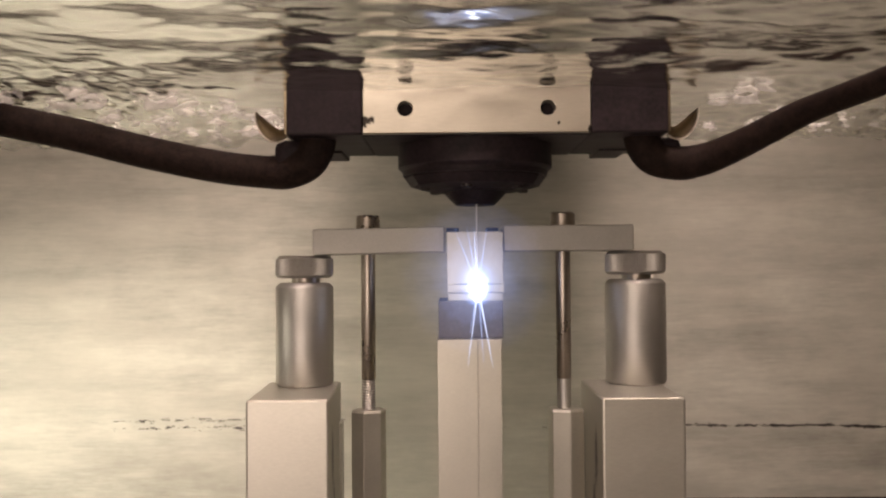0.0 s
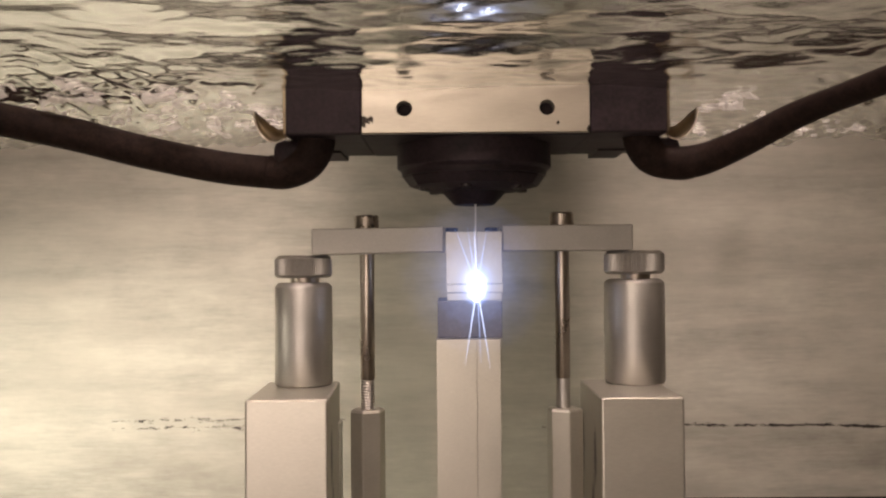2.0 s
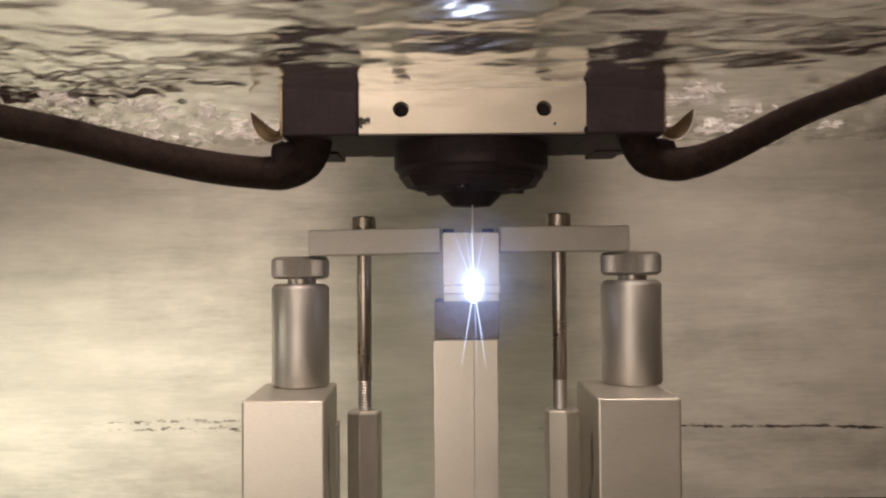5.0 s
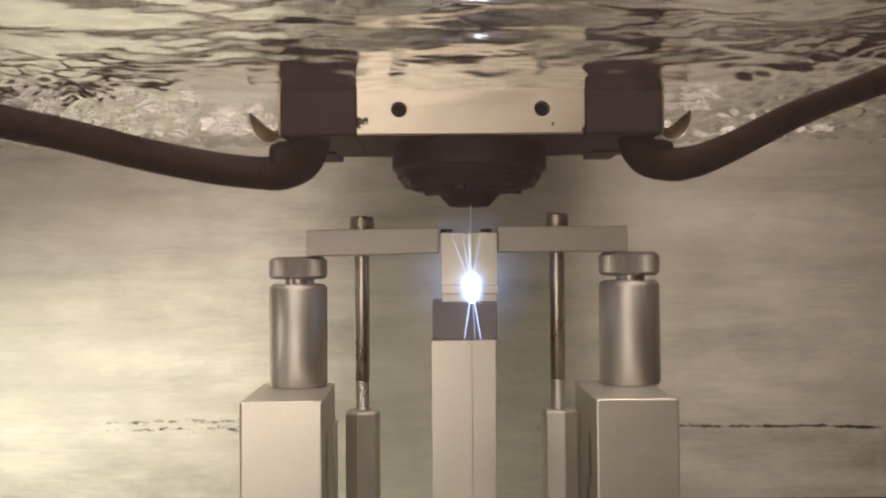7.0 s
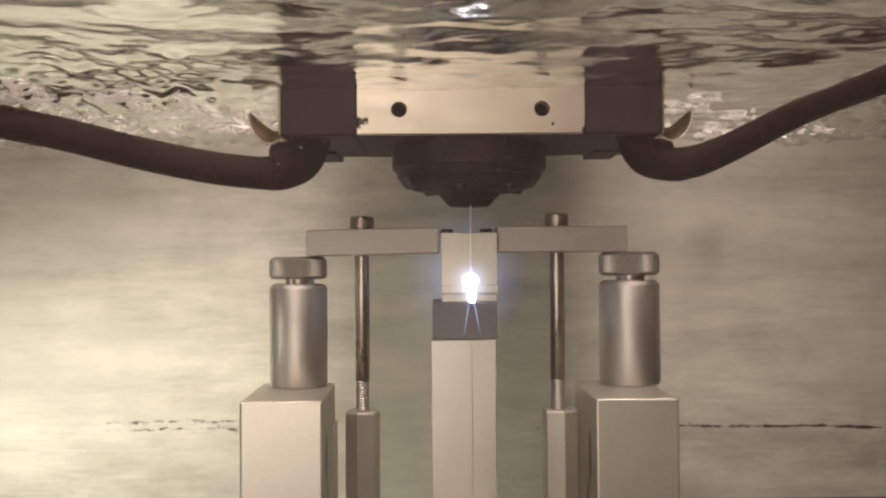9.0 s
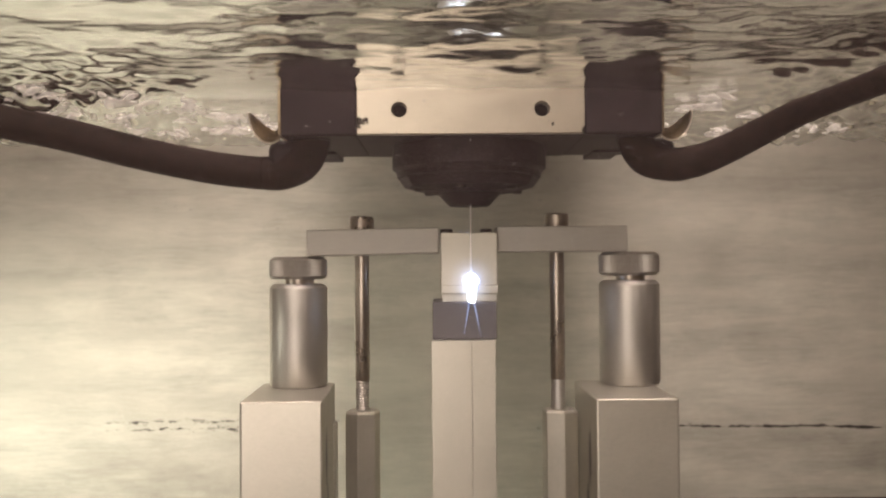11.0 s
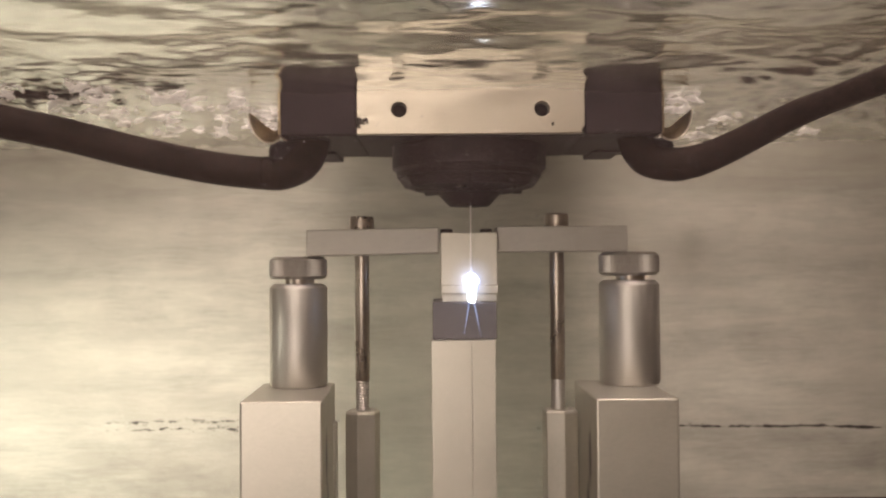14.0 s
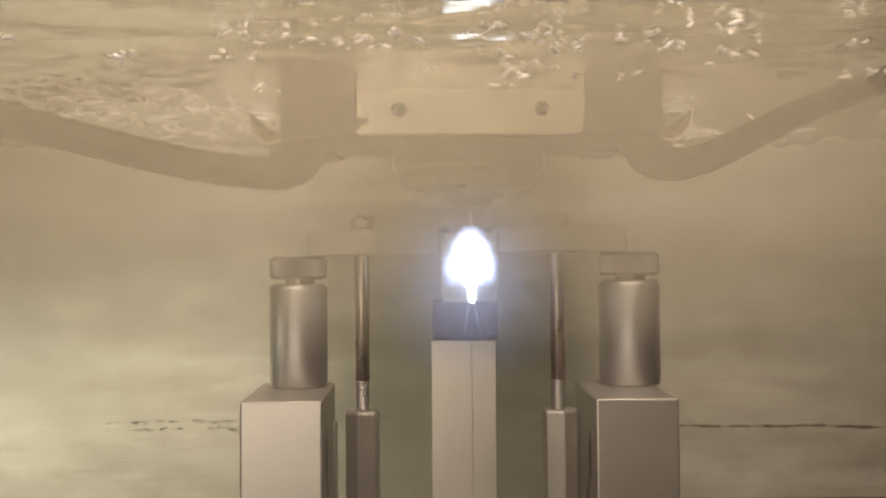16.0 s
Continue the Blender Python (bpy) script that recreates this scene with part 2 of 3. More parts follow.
def sweep(pts, radius, n=20, steps=8):
    """A round rod along a spline; radius is a number or a function of 0..1."""
    path = spline(pts, steps)
    bm, rings = bmesh.new(), []
    for i, q in enumerate(path):
        tan = (path[min(i + 1, len(path) - 1)] - path[max(i - 1, 0)]).normalized()
        side = tan.cross(Vector((0, 1, 0)))
        side.normalize()
        up = side.cross(tan)
        r = radius(i / (len(path) - 1)) if callable(radius) else radius
        rings.append([bm.verts.new((q + (side * math.cos(a) + up * math.sin(a)) * r) * 0.001) for a in (2 * math.pi * k / n for k in range(n))])
    for a, b in zip(rings, rings[1:]):
        for i in range(n):
            bm.faces.new((a[i], b[i], b[(i + 1) % n], a[(i + 1) % n])).smooth = True
    bm.faces.new(rings[0])
    bm.faces.new(rings[-1])
    bmesh.ops.recalc_face_normals(bm, faces=bm.faces)
    return bm


def slab_with_holes(x0, x1, z0, z1, y0, y1, holes, bev=0.3):
    """An upright plate, its front at y0, with round holes (x, z, radius) cut through it."""
    bm = bmesh.new()
    edges = []
    loops = [[(x0, z0), (x1, z0), (x1, z1), (x0, z1)]]
    loops += [[(x + r * math.cos(a), z + r * math.sin(a)) for a in (2 * math.pi * k / 32 for k in range(32))] for x, z, r in holes]
    for lp in loops:
        vs = [bm.verts.new((x * 0.001, y0 * 0.001, z * 0.001)) for x, z in lp]
        edges += [bm.edges.new((a, b)) for a, b in zip(vs, vs[1:] + vs[:1])]
    bmesh.ops.triangle_fill(bm, edges=edges, use_beauty=True)
    rim = [e for e in bm.edges if len(e.link_faces) == 1]
    ext = bmesh.ops.extrude_face_region(bm, geom=bm.faces[:])
    for v in (g for g in ext["geom"] if isinstance(g, bmesh.types.BMVert)):
        v.co.y = y1 * 0.001
    bmesh.ops.recalc_face_normals(bm, faces=bm.faces)
    if bev:
        bmesh.ops.bevel(bm, geom=rim, offset=bev * 0.001, segments=2, profile=0.5, affect="EDGES")
    return bm


# ------------------------------------------------------------ tank and machine enclosure
def structure(name, bm, material, label, category):
    return tagged(part(name, bm, material), label, category, "", "structure")


structure("wall_back", box(-460, 460, 493, 535, 20, 480, 0.5), WALL, "streaked stainless steel back wall of the tank with a black tide line", "wall")
# Plain dark strip along the lower right of the back wall.
structure("trim", box(118, 459, 488, 492.9, 140, 173.6, 0.6), RUBBER, "dark strip low on the right of the back wall", "trim")
structure("wall_left", box(-470, -460, -150, 503, 20, 480, 0.5), TANKSIDE, "dull stainless steel side wall of the tank", "wall")
structure("wall_right", box(460, 470, -150, 503, 20, 480, 0.5), TANKSIDE, "dull stainless steel side wall of the tank", "wall")
structure("floor", box(-470, 470, -160, 503, 4, 20, 0.5), TANKSIDE, "stainless steel floor of the tank", "floor")
front = bmesh.new()
for q in ((-470, 470, -160, -150, 20, 150), (-470, 470, -160, -150, 460, 480), (-470, -340, -160, -150, 150, 460), (340, 470, -160, -150, 150, 460)):
    box(*q, 0.0, front)
structure("wall_front", front, TANKSIDE, "stainless steel front wall of the tank round its window opening", "wall")
shell = bmesh.new()
for q in ((-900, -880, -700, 900, 480, 1300), (880, 900, -700, 900, 480, 1300), (-880, 880, 880, 900, 480, 1300), (-880, 880, -700, -680, 0, 1300)):
    box(*q, 0.0, shell)
structure("wall_enclosure", shell, PAINT, "plain painted walls of the machine enclosure", "wall")
structure("ceiling", box(-900, 900, -700, 900, 1300, 1320, 0), PAINT, "plain painted roof of the machine enclosure", "ceiling")


def ripples(rng, nx, ny, dx, dy, short, long, stretch):
    """Random waves between two wavelengths, with a mean slope of one across the tank; stretch draws the crests out sideways."""
    kx = np.fft.fftfreq(nx, dx)[None, :] * stretch
    ky = np.fft.fftfreq(ny, dy)[:, None]
    k = np.sqrt(kx * kx + ky * ky) + 1e-9
    band = np.exp(-(np.log(k * math.sqrt(short * long)) / math.log(long / short) * 2) ** 2) / k ** 2
    h = np.fft.ifft2(np.fft.fft2(rng.normal(size=(ny, nx))) * band).real
    return h / np.gradient(h, dy, axis=0).std()


def water_sheet():
    """One rippled sheet, rougher beside the head, where the flushing water comes up."""
    rng = np.random.default_rng(5)
    nx, ny = 760, 600
    xs, ys = np.linspace(-0.42, 0.42, nx), np.linspace(-0.10, 0.515, ny)
    X, Y = np.meshgrid(xs, ys)
    dx, dy = xs[1] - xs[0], ys[1] - ys[0]
    Z = 0.022 * ripples(rng, nx, ny, dx, dy, 0.040, 0.110, 1.5) + 0.056 * ripples(rng, nx, ny, dx, dy, 0.014, 0.040, 1.6)
    Z += 0.035 * ripples(rng, nx, ny, dx, dy, 0.005, 0.014, 1.4)
    side = np.clip((np.abs(X - 0.01) - 0.088) / 0.05, 0, 1) * np.clip((Y - 0.25) / 0.12, 0, 1)
    Z *= 1 + 1.0 * side
    Z += side * (0.23 * ripples(rng, nx, ny, dx, dy, 0.010, 0.030, 1.0) + 0.19 * ripples(rng, nx, ny, dx, dy, 0.005, 0.012, 1.0))
    verts = np.stack([X, Y, Z], -1).reshape(-1, 3).astype(np.float32)
    i = np.arange(nx * ny).reshape(ny, nx)
    quads = np.stack([i[:-1, :-1], i[:-1, 1:], i[1:, 1:], i[1:, :-1]], -1).reshape(-1, 4).astype(np.int32)
    me = bpy.data.meshes.new("water")
    me.vertices.add(len(verts))
    me.vertices.foreach_set("co", verts.ravel())
    me.loops.add(quads.size)
    me.loops.foreach_set("vertex_index", quads.ravel())
    me.polygons.add(len(quads))
    me.polygons.foreach_set("loop_start", np.arange(0, quads.size, 4, dtype=np.int32))
    me.polygons.foreach_set("use_smooth", np.ones(len(quads), dtype=bool))
    me.update(calc_edges=True)
    me.materials.append(WATERMAT)
    ob = new("water", me)
    ob.location = (0, 0, WATER)
    ob.visible_shadow = False
    return tagged(ob, "rippling clear water surface of the tank seen from below", "water", "", "structure")


water = water_sheet()


# ------------------------------------------------------------ cutting head
def cutting_head():
    head = thing("cutting_head", "black wire head with a nickel front plate, half under water", "machine head")
    zt = 470
    part("front_plate", slab_with_holes(-32.7, 54.7, 351, zt, 345, 351, [(-16.4, 360.4, 2.9), (38.4, 360.4, 2.9)]), PLATE, head, "satin nickel plate with two threaded holes")
    part("core_block", box(-32.5, 54.5, 351.2, 414, 351.6, zt, 0.3), BLACK, head)
    part("side_block", box(-62.2, -33.0, 346.5, 414, 350.8, zt, 0.8), BLACK, head, "black anodised side block")
    part("side_block", box(55.0, 84.8, 346.5, 414, 350.8, zt, 0.8), BLACK, head, "black anodised side block")
    part("base_plate", box(-32.8, 54.8, 349, 413.8, 350.6, 351.4, 0.2), BLACK, head)
    part("foot_pad", box(-57.5, -46.6, 395, 427, 349.9, 356, 0.5), BLACK, head)
    part("foot_pad", box(66.0, 79.0, 395, 424, 349.9, 356, 0.5), BLACK, head)
    part("hose_block", box(-69.5, -51.0, 358, 372, 339.0, 351, 4.0, seg=5), BLACK, head)
    part("hose_block", box(75.5, 93.0, 358, 372, 340.0, 351, 4.0, seg=5), BLACK, head)
    # Unseen above the water; kept full width so it shades the wall behind.
    part("upper_arm", box(-62.0, 84.6, 352, 414, 470.2, 1299, 1.5), BLACK, head, "dark upper arm over the head, added unseen to shade the wall")
    cy = AXIS * 1000
    part("nozzle_flange", lathe([(31.5, 350.8), (32.3, 350.4), (32.3, 341), (30.6, 339.5), (30.2, 337.4)], MID * 1000, cy, 72), BLACK, head)
    part("nozzle_ring", lathe([(29.5, 338), (29.5, 336.8), (27.0, 333.3), (20, 331.4), (16.5, 331.0)], MID * 1000, cy, 12, smooth=False), BLACK, head)
    part("nozzle_tip", lathe([(15.5, 332), (13.2, 330.6), (9.4, 326.6), (8.2, 325.5), (2.0, 325.2), (1.8, 327)], MID * 1000, cy, 48), BLACK, head)
    for a in range(6):
        ang = math.radians(a * 60 + 20)
        part("flange_screw", lathe([(2.2, 335), (2.4, 333.6), (2.4, 331.6), (1.6, 331.2)], MID * 1000 + 22 * math.cos(ang), cy + 22 * math.sin(ang), 12), SCREW, head)
    # brass spouts: a thin strip down the side block that opens into a dished, pointed scoop
    for sgn, x in ((-1, -62.2), (1, 84.8)):
        outer = spline([(1.8, 0, 350.6), (4.6, 0, 349.4), (8.4, 0, 350.0), (11.9, 0, 353.2), (13.9, 0, 357.4), (14.5, 0, 361.8)], 5)
        inner = spline([(1.5, 0, 354.4), (3.6, 0, 354.0), (6.2, 0, 355.5), (9.0, 0, 357.8), (11.8, 0, 360.1), (14.4, 0, 362.2)], 5)
        bm = bmesh.new()
        for off in (0.0, 0.5):
            rows = []
            for a, b in zip(outer, inner):
                row = []
                for k in range(7):
                    u = k / 6
                    q = a.lerp(b, u)
                    row.append(bm.verts.new(Vector((x + sgn * q.x, 353 + off + 4.0 * math.sin(math.pi * (0.1 + 0.9 * u)) + 0.25 * q.x, q.z)) * 0.001))
                rows.append(row)
            for r0, r1 in zip(rows, rows[1:]):
                for k in range(6):
                    bm.faces.new((r0[k], r0[k + 1], r1[k + 1], r1[k])).smooth = True
        scoop = part("spout", bm, BRASS, head, "tarnished brass scoop with a pointed tip")
        x0, x1 = sorted((x + sgn * 0.3, x + sgn * 1.5))
        part("spout_strip", box(x0, x1, 349.5, 372, 351.5, 420, 0.3), BRASS, scoop)
        part("rim", sweep([(x + sgn * q.x, 353 + 1.2 + 0.25 * q.x, q.z) for q in outer], 0.38, 6, 1), PLATE, scoop, "thin bright rim")
    return head


cutting_head()
HOSES = [([(-270, 330, 378), (-220, 345, 370.5), (-185.9, 352, 361.0), (-175.6, 358, 359.3), (-150.7, 363, 354.2), (-122.1, 366, 347.0), (-94.9, 367, 341.4), (-76.3, 366, 338.9), (-66.8, 364, 338.4)],
          [(-71.5, 365, 338.5), (-64.5, 364, 338.6), (-56.6, 362, 341.9), (-52.8, 362, 348.3), (-52.0, 362, 354.4)], 6.7, 6.65),
         ([(166.1, 262, 368.6), (156.3, 277, 364.8), (145.6, 295, 360.5), (137.9, 315, 358.0), (128.6, 332, 354.5), (113.5, 350, 346.4), (103.1, 360, 342.1), (94.6, 362, 340.5)],
          [(98.0, 362, 340.9), (92.3, 362, 340.5), (83.3, 362, 342.4), (78.8, 362, 347.2), (77.0, 362, 353.4)], 4.5, 6.5)]
for run, bend, r0, r1 in HOSES:
    t = thing("flushing_hose", "thick black rubber flushing hose bent up into the head", "hose", "hoses of the head")
    part("tube", sweep(run, lambda u: r0 + (r1 - r0) * max(0, min(1, (u - 0.45) / 0.45)), 28), RUBBER, t)
    part("elbow", sweep(bend, lambda u: r1 + 0.15 + 0.5 * min(1, u / 0.6), 28, 10), RUBBER, t, "black moulded elbow")

# ------------------------------------------------------------ clamps
def support_block(x0, x1, name_label):
    t = thing("support_block", name_label, "block", "blocks under the jacks")
    part("body", box(x0, x1, 337, 392, 20, 250.6, 0.9, seg=3), STAINED, t)
    if x0 < 0:
        part("rear_plate", box(x1 - 0.3, x1 + 1.2, 383, 391.5, 20, 234, 0.3), GROUND, t)
        c = Vector((x1 * 0.001, 0.337, 0))
        turn = Matrix.Translation(c) @ Matrix.Rotation(math.radians(2.1), 4, "Z") @ Matrix.Translation(-c)
        for ob in t.children:
            ob.data.transform(turn)
    return t


support_block(-76.0, -45.2, "ground steel block under a screw jack, rust-stained on its flank")
support_block(56.4, 87.4, "ground steel block under a screw jack, stained on its flank")


def screw_jack(cx, r, top, head_top, label):
    t = thing("screw_jack", label, "jack", "screw jacks")
    cy = AXIS * 1000
    part("barrel", lathe([(r - 1.9, top), (r - 1.7, top - 0.1), (r - 0.2, top - 1.5), (r, top - 1.9), (r, 252), (r - 0.5, 250.9), (r - 1, 250.6)], cx, cy, 96), TURNED, t)
    part("spindle", lathe([(6.0, head_top - 4), (6.0, top - 4)], cx + 0.6, cy, 32), BOLT, t)
    kb, kt = top + 2.0, head_top
    k = lathe([(r - 2.0, kt), (r - 1.8, kt - 0.1), (r - 0.3, kt - 1.3), (r, kt - 1.6), (r, kb + 1.6), (r - 0.2, kb + 1.2), (r - 1.3, kb + 0.2), (r - 2.6, kb)], cx, cy, 168, (kb + 1.5, kt - 1.5, 0.50))
    part("knurled_knob", k, KNURL, t, "knurled steel knob")
    return t


screw_jack(-61.0, 12.05, 293.4, 304.8, "satin turned steel screw jack with a knurled knob")
screw_jack(78.2, 12.55, 294.0, 305.8, "satin turned steel screw jack with a knurled knob")


def clamp_bar(x0, x1, za, zb, label):
    """za, zb: the underside at either end."""
    bm = box(x0, x1, 371, 391, 0, 10.6, 0.5)
    for v in bm.verts:
        u = (v.co.x * 1000 - x0) / (x1 - x0)
        v.co.z += (za + (zb - za) * u) * 0.001
    return tagged(part("clamp_bar", bm, BARMET), label, "clamp", "clamp bars")


clamp_bar(-56.1, -1.7, 304.9, 305.8, "matt grey steel clamp bar resting on a jack")
clamp_bar(22.3, 75.9, 306.0, 305.9, "matt grey steel clamp bar resting on a jack")


def clamp_bolt(cx, under, cut):
    t = thing("clamp_bolt", "long dark steel socket bolt through a clamp bar", "bolt", "clamp bolts")
    cy, top = AXIS * 1000, under + 10.7
    part("bolt_head", lathe([(2.8, top + 2.8), (2.8, top + 5.6), (4.5, top + 5.6), (5.1, top + 5.0), (5.15, top)], cx, cy, 48), BOLT, t)
    part("shank", lathe([(3.08, under - 0.1), (3.08, 253.2), (2.75, 252.6)], cx, cy, 40), BOLT, t)
    prof = []
    z = 252.6
    while z > 240:
        prof += [(2.95 - cut, z), (2.95, z - 0.55), (2.95 - cut, z - 1.1)]
        z -= 1.15
    part("thread", lathe(prof, cx, cy, 32), TURNED, t)
    return t


clamp_bolt(-34.2, 305.2, 0.38)
clamp_bolt(47.9, 305.9, 0.12)


def hex_standoff(cx, r, turn, label):
    bm = lathe([(r * 0.9, 240.2), (r, 239.2), (r, 20)], 0, 0, 6, smooth=False)
    for v in bm.verts:
        v.co = Matrix.Rotation(math.radians(turn), 3, "Z") @ v.co + Vector((cx * 0.001, AXIS, 0))
    bmesh.ops.bevel(bm, geom=[e for e in bm.edges if abs(e.verts[0].co.z - e.verts[1].co.z) > 0.01], offset=0.0003, segments=1, affect="EDGES")
    return tagged(part("hex_standoff", bm, GROUND), label, "standoff", "hex standoffs")


hex_standoff(-34.2, 7.5, 18, "tall hexagonal steel standoff under a bolt")
hex_standoff(48.6, 7.8, 37, "tall hexagonal steel standoff under a bolt")


# ------------------------------------------------------------ workpiece on its column
def workpiece():
    t = thing("workpiece", "bright ground steel block being cut by a spark", "workpiece")
    part("body", box(-0.9, 22.1, 368, 410, 292.6, 314.0, 0.25), GROUND, t)
    part("ledge", box(-0.8, 22.4, 366.6, 409, 289.1, 292.6, 0.3), GROUND, t)
    part("lower_lip", box(-0.6, 21.9, 368, 408, 285.8, 289.1, 0.25), GROUND, t)
    return t


workpiece()
for x in (1.6, 18.4):
    bm = lathe([(2.4, 316.2), (2.7, 316.0), (2.7, 314.0)], x, 386, 24)
    tagged(part("socket_screw", bm, SCREW), "small black socket screw on the workpiece", "screw", "screws on the workpiece")
tagged(part("spacer_block", box(-4.4, 21.6, 365, 408, 270.8, 285.8, 0.3), DARK), "dark grey spacer block between workpiece and column", "block")


def support_column():
    t = thing("support_column", "ground steel column in two halves under the workpiece", "column")
    part("half", box(-4.9, 11.14, 360, 410, 20, 270.7, 0.1), GROUND, t)
    part("half", box(11.2, 20.6, 360, 410, 20, 270.7, 0.1), GROUND, t)
    return t


support_column()
tagged(part("electrode_wire", lathe([(0.28, 324.8), (0.28, 286.5)], MID * 1000, 364.0, 10), WIRE), "thin bright taut cutting wire", "wire")


# ------------------------------------------------------------ spark and murk
def lump(rx, ry, rz, seed, rough, detail=4):
    bm = bmesh.new()
    bmesh.ops.create_icosphere(bm, subdivisions=detail, radius=1.0)
    for v in bm.verts:
        n = (noise.noise(v.co * 2.3 + Vector((seed, 0, 0))) + 0.6 * noise.noise(v.co * 5.5 + Vector((0, seed, 0)))) * rough
        k = 1 + n
        v.co = Vector((v.co.x * rx * k, v.co.y * ry * k, v.co.z * rz * k)) * 0.001
    for f in bm.faces:
        f.smooth = True
    return bm


def bowl(radius, depth):
    """A shallow bowl, open to the back."""
    bm = bmesh.new()
    rings = []
    for i in range(1, 13):
        r = radius * i / 12
        rings.append([bm.verts.new((r * math.cos(a), depth * r * r / radius, r * math.sin(a))) for a in (2 * math.pi * k / 48 for k in range(48))])
    c = bm.verts.new((0, 0, 0))
    for k in range(48):
        bm.faces.new((c, rings[0][k], rings[0][(k + 1) % 48])).smooth = True
    for a, b in zip(rings, rings[1:]):
        for k in range(48):
            bm.faces.new((a[k], b[k], b[(k + 1) % 48], a[(k + 1) % 48])).smooth = True
    return bm


HOT = glow_material("spark_white", (0.88, 0.93, 1.0), 5.0)


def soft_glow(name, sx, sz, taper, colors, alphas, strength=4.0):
    """Glow painted into emission, thinning out from the middle: sx, sz are one over its reach in metres; taper narrows
    it upwards.
    """
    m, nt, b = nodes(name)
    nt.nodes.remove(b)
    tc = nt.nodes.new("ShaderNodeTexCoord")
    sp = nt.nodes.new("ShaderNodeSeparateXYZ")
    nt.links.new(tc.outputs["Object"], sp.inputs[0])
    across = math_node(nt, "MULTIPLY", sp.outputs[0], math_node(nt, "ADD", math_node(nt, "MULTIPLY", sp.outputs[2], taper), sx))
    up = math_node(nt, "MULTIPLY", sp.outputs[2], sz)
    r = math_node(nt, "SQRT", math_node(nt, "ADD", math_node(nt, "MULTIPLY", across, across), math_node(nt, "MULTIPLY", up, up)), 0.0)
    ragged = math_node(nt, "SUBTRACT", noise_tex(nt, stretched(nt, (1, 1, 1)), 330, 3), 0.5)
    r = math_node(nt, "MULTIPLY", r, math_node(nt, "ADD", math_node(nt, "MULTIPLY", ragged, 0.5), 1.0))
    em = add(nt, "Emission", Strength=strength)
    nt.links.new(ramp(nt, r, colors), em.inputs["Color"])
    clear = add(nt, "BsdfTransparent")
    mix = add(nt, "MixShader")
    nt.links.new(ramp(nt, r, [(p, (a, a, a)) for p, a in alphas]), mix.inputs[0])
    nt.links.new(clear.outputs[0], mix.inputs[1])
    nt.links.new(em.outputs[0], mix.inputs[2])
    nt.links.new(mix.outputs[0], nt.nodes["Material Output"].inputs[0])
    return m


def flat_glow(name, color, alpha, strength=2.0):
    m, nt, b = nodes(name)
    nt.nodes.remove(b)
    em = add(nt, "Emission", Strength=strength)
    em.inputs["Color"].default_value = (*color, 1)
    clear = add(nt, "BsdfTransparent")
    mix = add(nt, "MixShader", Fac=alpha)
    nt.links.new(clear.outputs[0], mix.inputs[1])
    nt.links.new(em.outputs[0], mix.inputs[2])
    nt.links.new(mix.outputs[0], nt.nodes["Material Output"].inputs[0])
    return m


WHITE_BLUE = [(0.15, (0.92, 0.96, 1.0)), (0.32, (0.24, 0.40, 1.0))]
RAY = flat_glow("glare_ray", (0.62, 0.72, 1.0), 0.55)
FAINT_RAY = flat_glow("faint_glare_ray", (0.45, 0.58, 1.0), 0.28)


# Lens star rays of the spark, built as thin emissive rods.
def ray(x0, z0, x1, z1, y, width, material, parent):
    bm = sweep([(x0, y, z0), ((x0 + x1) / 2, y, (z0 + z1) / 2), (x1, y, z1)], lambda t: width * (1 - t) + 0.03, 6, 3)
    return part("star_ray", bm, material, parent)


spark = thing("electric_spark", "blinding blue-white spark where the wire meets the workpiece", "spark")
part("core", lump(2.9, 2.2, 2.9, 1.0, 0.2), HOT, spark).location = (MID, 0.3655, 0.2942)
part("core", lump(1.7, 2.0, 4.2, 4.0, 0.16), HOT, spark).location = (MID + 0.0003, 0.3648, 0.2895)
# Halo round the core, painted on a see-through emissive bowl.
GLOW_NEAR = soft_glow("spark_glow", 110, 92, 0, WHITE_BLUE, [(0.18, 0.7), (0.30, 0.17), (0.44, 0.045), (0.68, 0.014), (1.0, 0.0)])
part("glow", bowl(0.010, 0.5), GLOW_NEAR, spark, "soft bluish halo painted in emission").location = (MID, 0.3600, 0.2938)
for x1, z1 in ((-3.0, 273.0), (3.9, 271.5)):
    ray(MID * 1000 + 0.2 * x1, 287, MID * 1000 + x1, z1, 362.3, 0.15, FAINT_RAY, spark)

# Glare of the brighter early spark, painted as emissive shapes.
flare = thing("spark_flare", "white glare and thin blue star rays round the spark, painted in emission", "spark")
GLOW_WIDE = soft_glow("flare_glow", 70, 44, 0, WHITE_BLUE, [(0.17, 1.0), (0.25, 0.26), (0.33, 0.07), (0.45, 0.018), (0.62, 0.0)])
part("glow", bowl(0.0115, 0.9), GLOW_WIDE, flare, "white glare with a blue fringe, painted in emission")
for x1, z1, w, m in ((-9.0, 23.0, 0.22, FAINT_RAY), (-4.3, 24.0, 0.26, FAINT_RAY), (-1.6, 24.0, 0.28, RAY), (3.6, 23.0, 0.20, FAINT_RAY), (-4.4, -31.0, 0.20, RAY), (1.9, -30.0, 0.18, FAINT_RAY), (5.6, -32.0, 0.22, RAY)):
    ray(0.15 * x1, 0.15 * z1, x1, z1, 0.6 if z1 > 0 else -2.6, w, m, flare)

